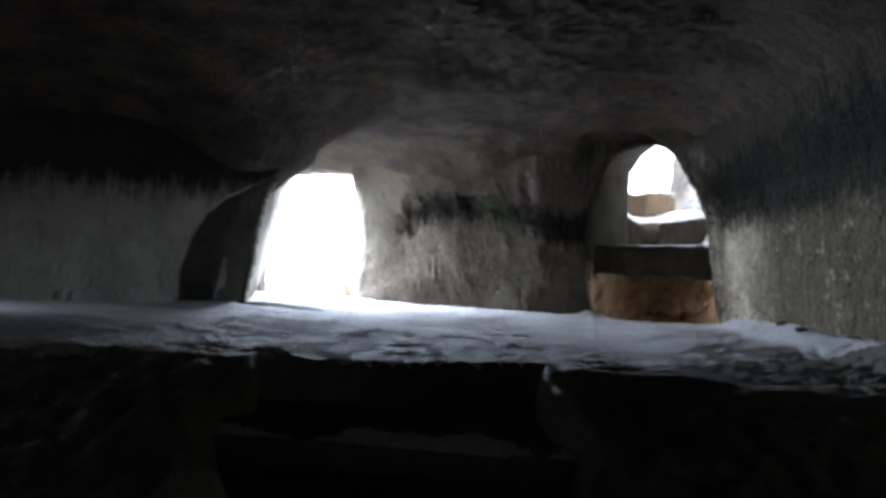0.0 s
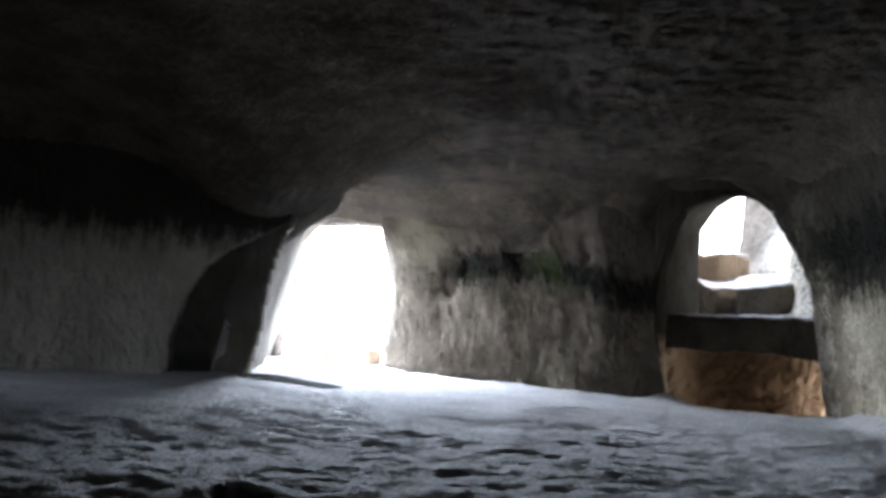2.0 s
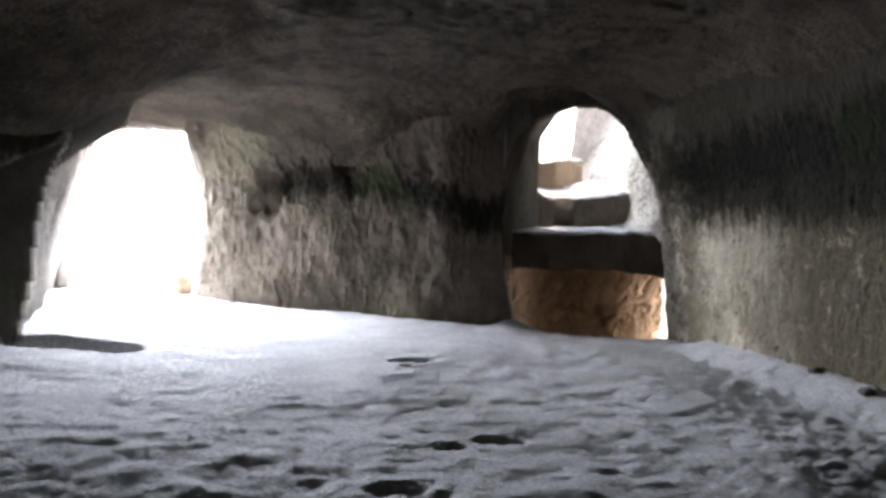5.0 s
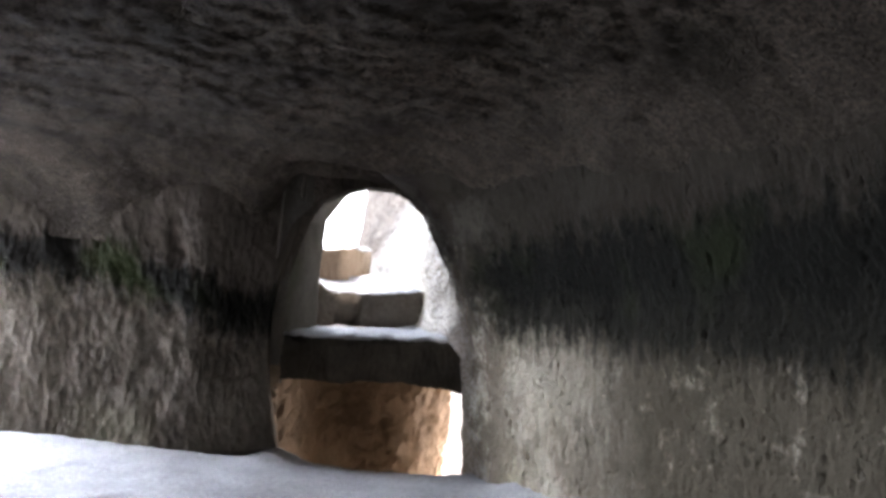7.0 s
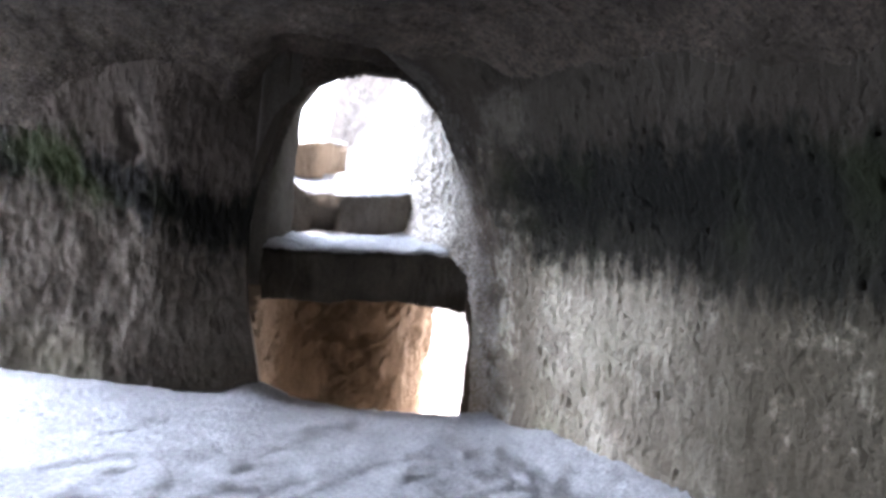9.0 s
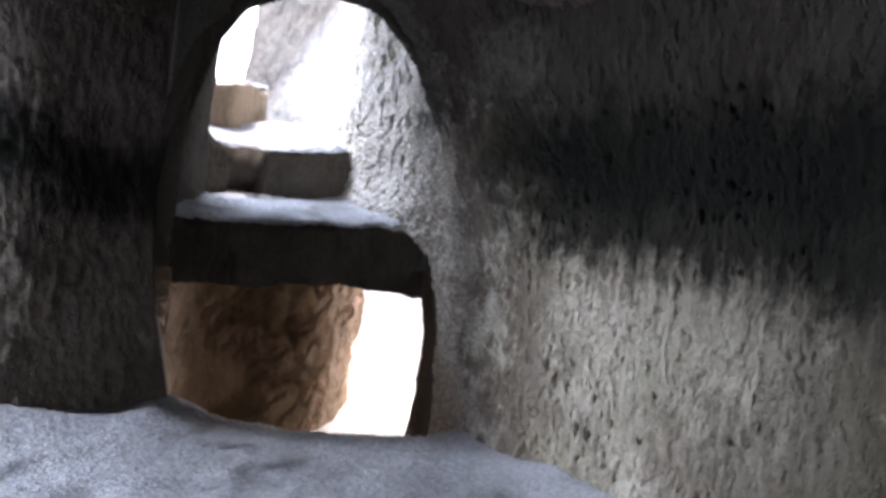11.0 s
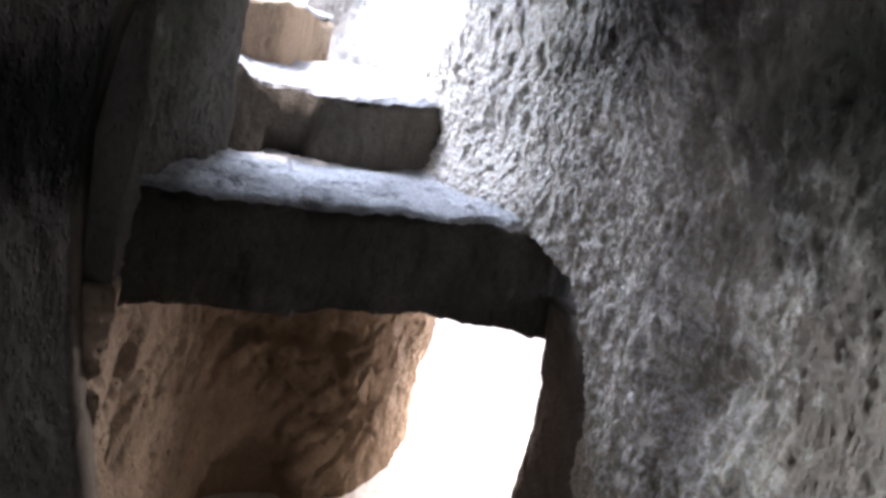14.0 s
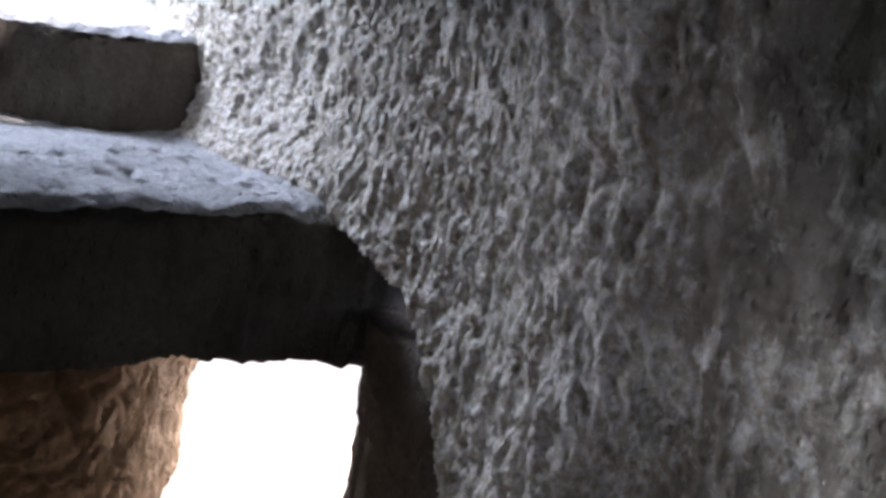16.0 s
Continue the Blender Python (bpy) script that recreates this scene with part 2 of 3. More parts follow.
        col = mix(band, col, growth)
    L.new(col, bsdf.inputs["Base Color"])
    bsdf.inputs["Roughness"].default_value = rough
    bsdf.inputs["Specular IOR Level"].default_value = 0.1
    h1 = noise_at(1.0, 6, 0.7, stretched(strokes))
    h2 = noise_at(120 * grain, 3, 0.6)
    vor = N.new("ShaderNodeTexVoronoi")
    vor.inputs["Scale"].default_value = 1.0
    L.new(stretched((48, 48, 26)), vor.inputs["Vector"])
    height = math_("ADD", math_("MULTIPLY", h1, 0.03), math_("MULTIPLY", h2, 0.005))
    height = math_("ADD", height, math_("MULTIPLY", span(vor.outputs["Distance"], 0.05, 0.4), 0.012))
    b = N.new("ShaderNodeBump")
    b.inputs["Strength"].default_value, b.inputs["Distance"].default_value = bump, 1.0
    L.new(height, b.inputs["Height"])
    L.new(b.outputs["Normal"], bsdf.inputs["Normal"])
    return m


TUFF = rock_material("grey_tuff", (0.08, 0.064, 0.048), (0.175, 0.145, 0.112), above=(0.08, 0.064, 0.05), moss=(0.024, 0.031, 0.01), band_shade=(1.48, 1.98), tint=(0.19, 0.17, 0.115), band_from=-1.3)
TUFF_LONG = rock_material("long_wall_tuff", (0.41, 0.352, 0.268), (0.61, 0.54, 0.43), band_shade=(1.33, 2.12), tint=(0.36, 0.33, 0.22), patch=(0.125, 0.096, 0.07), speck=0.55)
TUFF_PLAIN = rock_material("plain_tuff", (0.24, 0.215, 0.19), (0.36, 0.33, 0.29))
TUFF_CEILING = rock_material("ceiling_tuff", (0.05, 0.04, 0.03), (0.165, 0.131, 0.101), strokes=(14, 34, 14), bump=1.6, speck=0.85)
# brown_tuff: no growth band, only the darkening painted towards the ceiling
TUFF_LEFT = rock_material("brown_tuff", (0.34, 0.31, 0.26), (0.52, 0.47, 0.4), band_shade=(1.25, 0.7))
# darker entry rock, damp on the right, with the stair's shade in its colour
TUFF_FLANK = rock_material("flank_shade_tuff", (0.15, 0.138, 0.12), (0.27, 0.25, 0.22), strokes=(10, 12, 8), bump=1.2)
TUFF_DAMP_SHADE = rock_material("damp_shade_tuff", (0.075, 0.069, 0.059), (0.15, 0.138, 0.12), rough=0.75, strokes=(10, 20, 10))
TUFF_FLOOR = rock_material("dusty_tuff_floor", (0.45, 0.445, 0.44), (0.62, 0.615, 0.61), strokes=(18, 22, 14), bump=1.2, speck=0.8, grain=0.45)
TUFF_OCHRE = rock_material("ochre_tuff", (0.225, 0.162, 0.108), (0.37, 0.275, 0.19), strokes=(14, 14, 9))
TUFF_TAN = rock_material("tan_tuff", (0.26, 0.185, 0.125), (0.4, 0.305, 0.22), strokes=(12, 12, 6), patch=(0.16, 0.125, 0.095))
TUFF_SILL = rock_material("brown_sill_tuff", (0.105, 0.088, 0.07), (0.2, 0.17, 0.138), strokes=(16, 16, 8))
# dark copy for the ledge's front, its shade put into the colour
TUFF_LEDGE_SHADE = rock_material("ledge_shade_tuff", (0.055, 0.048, 0.038), (0.12, 0.104, 0.083), strokes=(18, 18, 6))
TUFF_PALE = rock_material("pale_weathered_tuff", (0.34, 0.32, 0.29), (0.52, 0.5, 0.46), patch=(0.24, 0.2, 0.155))
# dark copy of the tuff with the shade of pier and shaft painted in
TUFF_DARK = rock_material("painted_shade_tuff", (0.09, 0.08, 0.066), (0.17, 0.15, 0.125), tint=(0.1, 0.1, 0.065))
EARTH = rock_material("pale_ground", (0.56, 0.53, 0.48), (0.7, 0.675, 0.63), strokes=(6, 6, 6))

# ---------------- floor ----------------
EDGE_X = (1.5, 1.96, 2.2, 2.6, 2.95, 3.43, 4.0, 4.8)
EDGE_Y = (10.9, 10.68, 10.47, 10.2, 10.03, 9.88, 9.85, 9.85)
STEPS = ((0.8, 1.6, -0.66), (1.55, 2.4, -0.48), (2.35, 3.3, -0.29))      # y from, y to, top


def floor_height(x, y):
    p = np.stack([x.ravel(), y.ravel(), 0 * x.ravel()], 1)
    wob = 0.07 * vnoise(p * 2.2 + 4).reshape(x.shape) + 0.03 * vnoise(p * 7 + 8).reshape(x.shape)
    z = 0.03 * fbm(p * 0.7, 2).reshape(x.shape) + 0.009 * fbm(p * (5, 6.5, 1), 3).reshape(x.shape)
    worn = 0.4 + 0.6 * ramp(y, 6.8, 3.4)
    rough = 0.009 * fbm(p * (13, 17, 1) + 2, 3).reshape(x.shape) * worn
    dents = -0.024 * (ramp(cells(p * (8, 11, 1) + (0, 0, 0.5)), 0.27, 0.1) * ramp(vnoise(p * 1.6 + 20), -0.2, 0.5)).reshape(x.shape) * worn
    side = ramp(x, 2.0, 3.0) * ramp(y, 9.6, 8.6) * (0.009 * vnoise(p * (16, 19, 1)) + 0.009 * vnoise(p * (31, 37, 1))).reshape(x.shape)
    grit = -0.03 * (ramp(cells(p * (17, 23, 1) + (0, 0, 0.5)), 0.32, 0.14) * ramp(vnoise(p * 2.3 + 40), -0.3, 0.4)).reshape(x.shape) * worn
    z = z + rough + dents + grit + side
    for px, py, rx, ry, d in ((0.65, 8.07, 0.2, 0.14, 0.26), (-2.45, 8.45, 0.62, 0.34, 0.55), (1.05, 5.75, 0.17, 0.07, 0.08), (0.75, 5.6, 0.1, 0.06, 0.06), (-0.5, 3.25, 0.12, 0.1, 0.07),
                              (1.55, 3.35, 0.14, 0.1, 0.07), (0.45, 4.9, 0.12, 0.08, 0.05), (-0.2, 11.2, 0.2, 0.06, 0.04), (-1.9, 10.7, 0.2, 0.06, 0.05)):
        r = np.hypot((x - px) / rx, (y - py) / ry) + 0.35 * wob / 0.07 * 0.5
        z = z - d * ramp(r, 1.05, 0.72)
    # the floor sweeps up to the foot of the long wall
    z = z + 0.16 * ramp(x, 3.35, 3.85) * ramp(y, 3.2, 4.5) * ramp(y, 9.6, 8.8)
    # worn flanks of the sunken stair
    z = z - 0.5 * np.clip((2.85 - y) / 1.8, 0, 1) * ramp(x, 1.0, 0.3) - 0.62 * np.clip((3.0 - y) / 2.0, 0, 1) * ramp(x, 0.8, 1.2)
    flank = ramp(y, 3.0, 2.6)
    z = z + flank * (0.03 * vnoise(p * (11, 6, 1) + 9) + 0.02 * vnoise(p * (22, 15, 1))).reshape(x.shape)
    left = np.interp(y, (0.3, 0.5, 1.6, 2.2, 2.9, 3.2), (-0.6, 0.35, 0.0, -0.25, -0.5, -0.55)) + wob
    right = np.interp(y, (0.1, 0.45, 2.2, 2.9, 3.3), (2.2, 1.14, 1.26, 1.16, 1.16)) + 0.6 * wob
    end = 3.1 + 0.05 * x + 0.7 * wob
    inside = np.minimum(np.minimum(x - left, right - x), end - y)
    sunk = ramp(inside, -0.22 + 0.2 * ramp(y, 2.2, 3.0), 0.08)
    low = -0.85 + 0.012 * fbm(p * 6, 2).reshape(x.shape)
    # hump beside the jamb of the arch
    z = z + 0.1 * np.exp(-((x - 1.95) / 0.2) ** 2 - ((y - 10.55) / 0.2) ** 2)
    return z * (1 - sunk) + low * sunk


fx = spaced([(-6.6, 0.06), (-3.6, 0.032), (4.5, 0.032)])
fy = spaced([(-3.2, 0.08), (-0.5, 0.03), (11.0, 0.04), (14.2, 0.04)])
X, Y = np.meshgrid(fx, fy)
top = np.stack([X, Y, floor_height(X, Y)], -1)
bottom = np.stack([X, Y, np.full(X.shape, -1.6)], -1)
mx, my = (X[:-1, :-1] + X[1:, 1:]) / 2, (Y[:-1, :-1] + Y[1:, 1:]) / 2
edge_wob = 0.03 * vnoise(np.stack([mx.ravel() * 7, my.ravel() * 7, mx.ravel() * 0], 1)).reshape(mx.shape)
keep_floor = (my < np.interp(mx, EDGE_X, EDGE_Y) + edge_wob) | (mx < 1.5)
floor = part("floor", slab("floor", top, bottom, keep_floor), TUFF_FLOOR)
floor.data.materials.append(TUFF_DAMP_SHADE)
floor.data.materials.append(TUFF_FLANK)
centre = np.zeros(len(floor.data.polygons) * 3)
floor.data.polygons.foreach_get("center", centre)
centre = centre.reshape(-1, 3)
# damp rock plus painted shade: near flanks, stair well and upright faces
damp_shade = centre[:, 1] < 2.86 + 0.07 * centre[:, 0] + 0.85 * np.clip(centre[:, 0] - 1.2, 0, 2) + 0.16 * vnoise(centre * (3, 3, 0)) + 0.08 * vnoise(centre * (9, 9, 0))
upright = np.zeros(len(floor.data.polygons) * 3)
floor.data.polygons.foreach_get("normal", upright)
damp_shade |= (centre[:, 2] < -0.05) & (centre[:, 1] < 3.6)
damp_shade |= (upright.reshape(-1, 3)[:, 2] < 0.6) & (centre[:, 1] < 3.6)
kind_of = damp_shade.astype(int) + (damp_shade & (centre[:, 0] < 0.1))
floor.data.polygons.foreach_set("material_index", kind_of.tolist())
tagged(floor, "uneven pale grey rock-cut floor with pits and a sunken stair", "floor", kind="structure")

# ---------------- chamber walls ----------------
RIGHT_PLAN = [(3.9, -3.4), (3.9, 4.0), (3.88, 6.4), (3.78, 8.0), (3.72, 9.4), (3.72, 10.0), (3.87, 10.5), (4.16, 11.5), (4.19, 12.3), (4.16, 13.0), (4.26, 13.6), (4.4, 14.3)]


def right_lean(x, y, z):
    body = 0.11 * z + 0.22 * np.maximum(z - 1.7, 0)
    haunch = np.interp(z, (0.0, 1.2, 1.54, 1.95, 2.21, 2.47, 2.64, 2.75, 3.0), (0.0, 0.13, 0.18, 0.32, 0.46, 0.62, 0.79, 1.0, 1.5))
    near = ramp(y, 8.8, 9.9)
    shaft = 0.12 * ramp(z, 1.9, 1.22) ** 3 * ramp(y, 10.9, 11.8) * ramp(z, 0.9, 1.2)
    return (body * (1 - near) + haunch * near) * ramp(y, 10.75, 10.0) + shaft


def right_keep(x, y, z):
    cut = np.interp(z, (-1, -0.1, 0.35, 0.62, 0.8, 0.88, 1.0, 1.16, 1.2), (10.54, 10.54, 10.57, 10.62, 10.74, 10.8, 10.93, 11.4, 99))
    rag = 0.03 * vnoise(np.stack([x.ravel() * 9, y.ravel() * 9, z.ravel() * 9], 1)).reshape(x.shape)
    return (y < cut + rag) & ((z > -0.2) | (y > 9.7)) & ((z < 2.95) | (y > 10.4)) & ((y < 13.7) | (z > 1.5))


total = length_of(RIGHT_PLAN)
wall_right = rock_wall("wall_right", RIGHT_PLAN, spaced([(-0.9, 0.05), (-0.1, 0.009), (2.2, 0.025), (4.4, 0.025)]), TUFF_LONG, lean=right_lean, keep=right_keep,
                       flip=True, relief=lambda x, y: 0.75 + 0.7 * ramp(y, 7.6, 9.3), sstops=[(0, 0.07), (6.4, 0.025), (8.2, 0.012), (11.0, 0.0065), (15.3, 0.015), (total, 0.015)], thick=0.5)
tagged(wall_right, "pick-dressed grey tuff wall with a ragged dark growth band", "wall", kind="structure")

BACK_PLAN = [(2.1, 10.56), (1.84, 10.64), (1.6, 10.7), (1.15, 10.8), (0.8, 11.05), (0.15, 11.45), (-1.5, 12.3), (-2.4, 12.8), (-2.52, 13.2), (-2.52, 13.6)]
JAMB_Z = (-0.1, 0.04, 0.3, 0.6, 0.97, 1.34, 1.67, 2.0, 2.33)
JAMB_X = (2.02, 1.99, 1.92, 1.84, 1.79, 1.77, 1.81, 1.9, 2.0)
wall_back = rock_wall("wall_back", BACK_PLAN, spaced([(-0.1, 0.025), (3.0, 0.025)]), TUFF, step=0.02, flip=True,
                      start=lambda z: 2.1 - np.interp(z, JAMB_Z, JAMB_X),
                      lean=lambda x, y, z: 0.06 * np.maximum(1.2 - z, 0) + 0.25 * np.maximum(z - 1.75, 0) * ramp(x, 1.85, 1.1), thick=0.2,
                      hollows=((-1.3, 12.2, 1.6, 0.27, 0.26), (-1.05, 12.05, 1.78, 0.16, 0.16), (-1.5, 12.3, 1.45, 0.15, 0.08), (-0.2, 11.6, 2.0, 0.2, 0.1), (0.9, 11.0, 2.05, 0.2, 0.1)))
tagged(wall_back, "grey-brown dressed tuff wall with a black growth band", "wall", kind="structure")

LEFT_PLAN = [(-6.4, -3.4), (-6.4, 5.4), (-5.5, 7.1), (-4.3, 7.9), (-3.0, 8.35), (-2.1, 8.5)]


def left_keep(x, y, z):
    lim = np.interp(z, (-0.2, 0.4, 0.9, 1.22, 1.46, 1.66, 1.8, 2.0), (-3.64, -3.68, -3.56, -3.4, -3.15, -2.8, -2.52, -2.42))
    # out-of-view hole at y 3.6, added for the side lamp
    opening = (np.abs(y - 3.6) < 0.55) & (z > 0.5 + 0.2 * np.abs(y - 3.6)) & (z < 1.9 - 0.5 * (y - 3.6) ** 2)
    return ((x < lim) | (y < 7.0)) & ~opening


wall_left = rock_wall("wall_left", LEFT_PLAN, spaced([(-0.1, 0.02), (2.9, 0.02)]), TUFF_LEFT, sstops=[(0, 0.06), (11.0, 0.02), (14.4, 0.02)], keep=left_keep,
                      lean=lambda x, y, z: 0.1 * np.maximum(z - 1.2, 0), thick=0.3)
tagged(wall_left, "dim brown tuff wall ending in an arched edge", "wall", kind="structure")

# kept apart from the reveal so that its shade is painted as darker tuff
PIER_PLAN = [(-5.2, 8.3), (-4.2, 8.55), (-3.3, 8.62), (-2.3, 8.66)]
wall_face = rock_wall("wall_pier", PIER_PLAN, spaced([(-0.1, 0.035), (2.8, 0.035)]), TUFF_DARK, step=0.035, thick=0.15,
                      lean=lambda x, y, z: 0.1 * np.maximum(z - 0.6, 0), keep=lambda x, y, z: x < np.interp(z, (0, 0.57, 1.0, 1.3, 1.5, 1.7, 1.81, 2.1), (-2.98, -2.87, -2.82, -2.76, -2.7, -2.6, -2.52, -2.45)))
tagged(wall_face, "face of a rock pier, painted dark as in shade", "wall", kind="structure")
REVEAL_PLAN = [(-3.0, 8.66), (-3.1, 9.0), (-3.4, 9.8), (-4.6, 13.2), (-4.75, 13.8)]
wall_pier = rock_wall("wall_reveal", REVEAL_PLAN, spaced([(-0.1, 0.03), (2.75, 0.03)]), TUFF_PLAIN, step=0.03,
                      lean=lambda x, y, z: 0.19 * z + np.minimum(1.3 * np.maximum(z - np.interp(y, (8.6, 10.0, 13.2), (1.45, 1.8, 2.35)), 0) ** 1.5, 0.5), thick=0.4)
tagged(wall_pier, "daylit tuff reveal leading to the doorway", "wall", kind="structure")

wall_entry = rock_wall("wall_entry", [(4.2, -3.3), (-6.6, -3.3)], spaced([(-1.2, 0.08), (3.0, 0.08)]), TUFF_PLAIN, step=0.08, flip=True)
tagged(wall_entry, "plain dark tuff wall closing the chamber", "wall", kind="structure")

# doorway: lintel over the opening and a low bench at its foot
wall_doorway = rock_wall("wall_doorway", [(-5.4, 13.45), (-2.2, 13.45)], spaced([(-0.1, 0.03), (3.4, 0.03)]), TUFF_PLAIN, step=0.03, thick=0.35,
                         keep=lambda x, y, z: (z > np.interp(x, (-4.3, -4.18, -4.08, -3.35, -2.85, -2.62, -2.5, -2.43), (2.2, 2.42, 2.49, 2.55, 2.53, 2.43, 2.27, 2.0))) | (x > -2.43) | (x < -4.62))
tagged(wall_doorway, "tuff wall pierced by a wide blown-bright doorway", "wall", kind="structure")

# ---------------- chamber ceiling ----------------
ROOM = np.array([(3.62, -3.4), (3.62, 9.6), (3.55, 10.05), (1.85, 10.6), (0.1, 11.4), (-1.5, 12.3), (-2.7, 13.2), (-2.7, 14.2), (-4.8, 14.2), (-3.2, 9.2), (-4.2, 8.2), (-5.5, 7.1), (-6.3, 5.4), (-6.3, -3.4)])


def room_depth(x, y):
    """Distance to the chamber's outline, positive inside."""
    best = np.full(x.shape, 1e9)
    inside = np.zeros(x.shape, bool)
    for a, b in zip(ROOM, np.roll(ROOM, -1, 0)):
        e = b - a
        t = np.clip(((x - a[0]) * e[0] + (y - a[1]) * e[1]) / (e @ e), 0, 1)
        best = np.minimum(best, np.hypot(x - a[0] - t * e[0], y - a[1] - t * e[1]))
        cross = ((a[1] > y) != (b[1] > y)) & (x < (b[0] - a[0]) * (y - a[1]) / (b[1] - a[1] + 1e-12) + a[0])
        inside ^= cross
    return np.where(inside, best, -best)


def ceiling_height(x, y):
    p = np.stack([x.ravel(), y.ravel(), 0 * x.ravel()], 1)
    d = np.clip(room_depth(x, y), 0, 1.1) / 1.1
    z = 2.0 + 0.78 * np.sqrt(np.clip(1 - (1 - d) ** 2, 0, 1))
    arch = ramp(y, 9.1, 9.9) * ramp(x, 1.5, 1.95)
    z = z + arch * np.maximum(2.8 - z, 0)
    z = z + (2.6 - z) * ramp(y, 11.4, 12.8) * ramp(x, -1.7, -2.5)
    z = z + 0.3 * np.exp(-((x - 2.3) / 0.42) ** 2 - ((y - 10.1) / 0.13) ** 2)
    z = z - 0.92 * np.exp(-((x + 2.8) / 1.15) ** 2 - ((y - 8.4) / np.where(y < 8.4, 1.5, 1.0)) ** 2)
    z = z + 0.05 * fbm(p * 0.8 + 7, 2).reshape(x.shape)
    for hx, hy, r in ((-0.50, 13.45, 0.12), (-2.02, 13.37, 0.07), (1.45, 13.10, 0.10), (-1.96, 12.98, 0.09), (1.65, 14.06, 0.12), (3.96, 8.98, 0.06)):
        z = z + 0.09 * ramp(np.hypot((x - hx) / 1.5, y - hy), r, r * 0.4)
    strokes = (1 - np.abs(vnoise(p * (6, 17, 1) + 0.1 * np.stack([vnoise(p * 3)] * 3, 1) * 5))) ** 2
    return z - 0.016 * strokes.reshape(x.shape) + 0.016 * vnoise(p * (14, 20, 1)).reshape(x.shape)


cx, cy = spaced([(-6.8, 0.07), (-3.5, 0.035), (4.3, 0.035)]), spaced([(-3.5, 0.08), (3.0, 0.035), (14.0, 0.035)])
X, Y = np.meshgrid(cx, cy)
low = np.stack([X, Y, ceiling_height(X, Y)], -1)
mx, my = (X[:-1, :-1] + X[1:, 1:]) / 2, (Y[:-1, :-1] + Y[1:, 1:]) / 2
keep_ceiling = room_depth(mx, my) > -0.3
high = low.copy()
high[..., 2] = 3.5
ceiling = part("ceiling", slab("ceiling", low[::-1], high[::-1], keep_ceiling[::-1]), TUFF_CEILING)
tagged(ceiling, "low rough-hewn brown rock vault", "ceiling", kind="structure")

# ---------------- arch and shaft ----------------
ARCH_X = (1.74, 1.78, 1.9, 2.0, 2.13, 2.36, 2.57, 2.79, 2.95, 3.12, 3.28, 3.42, 3.56, 3.75)
ARCH_Z = (0.6, 1.6, 2.0, 2.33, 2.53, 2.64, 2.7, 2.71, 2.64, 2.47, 2.21, 1.95, 1.6, 1.3)
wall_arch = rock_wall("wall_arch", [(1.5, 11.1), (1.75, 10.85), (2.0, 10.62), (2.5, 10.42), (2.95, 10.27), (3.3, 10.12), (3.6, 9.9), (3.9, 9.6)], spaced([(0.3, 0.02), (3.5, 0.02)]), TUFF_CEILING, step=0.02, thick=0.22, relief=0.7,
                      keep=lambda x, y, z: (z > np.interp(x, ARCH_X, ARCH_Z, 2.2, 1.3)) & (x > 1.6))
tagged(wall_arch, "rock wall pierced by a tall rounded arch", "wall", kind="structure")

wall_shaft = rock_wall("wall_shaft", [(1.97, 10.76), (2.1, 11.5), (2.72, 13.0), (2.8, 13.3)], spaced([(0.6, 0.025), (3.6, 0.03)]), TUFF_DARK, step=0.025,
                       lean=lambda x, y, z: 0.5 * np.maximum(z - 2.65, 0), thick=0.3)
tagged(wall_shaft, "tuff side of the light shaft, painted dark as in shade", "wall", kind="structure")

u, v = np.linspace(0, 1, 70), np.linspace(0, 1, 90)
U, V = np.meshgrid(u, v)
yy = 10.62 + V * 3.03
xl = np.interp(yy, (10.35, 11.5, 13.0, 13.7), (1.7, 2.05, 2.68, 2.85))
xr = np.interp(yy, (10.35, 11.5, 13.2, 13.7), (3.85, 4.2, 4.35, 4.38))
zf = np.interp(U, (0, 0.06, 0.15, 0.4, 0.7, 0.85, 1), (1.9, 2.3, 2.5, 2.76, 2.7, 2.6, 2.5))
zb = np.interp(U, (0, 0.1, 0.45, 1), (2.75, 3.05, 3.45, 3.7))
roof = np.stack([xl + U * (xr - xl), yy, zf * (1 - V) + zb * V], -1)
roof[..., 2] += 0.03 * fbm(roof.reshape(-1, 3) * 3, 3).reshape(U.shape)
roof_top = roof.copy()
roof_top[..., 2] = 4.2
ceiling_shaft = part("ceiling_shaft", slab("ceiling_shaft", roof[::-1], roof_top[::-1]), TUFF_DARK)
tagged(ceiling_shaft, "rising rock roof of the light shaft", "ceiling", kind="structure")


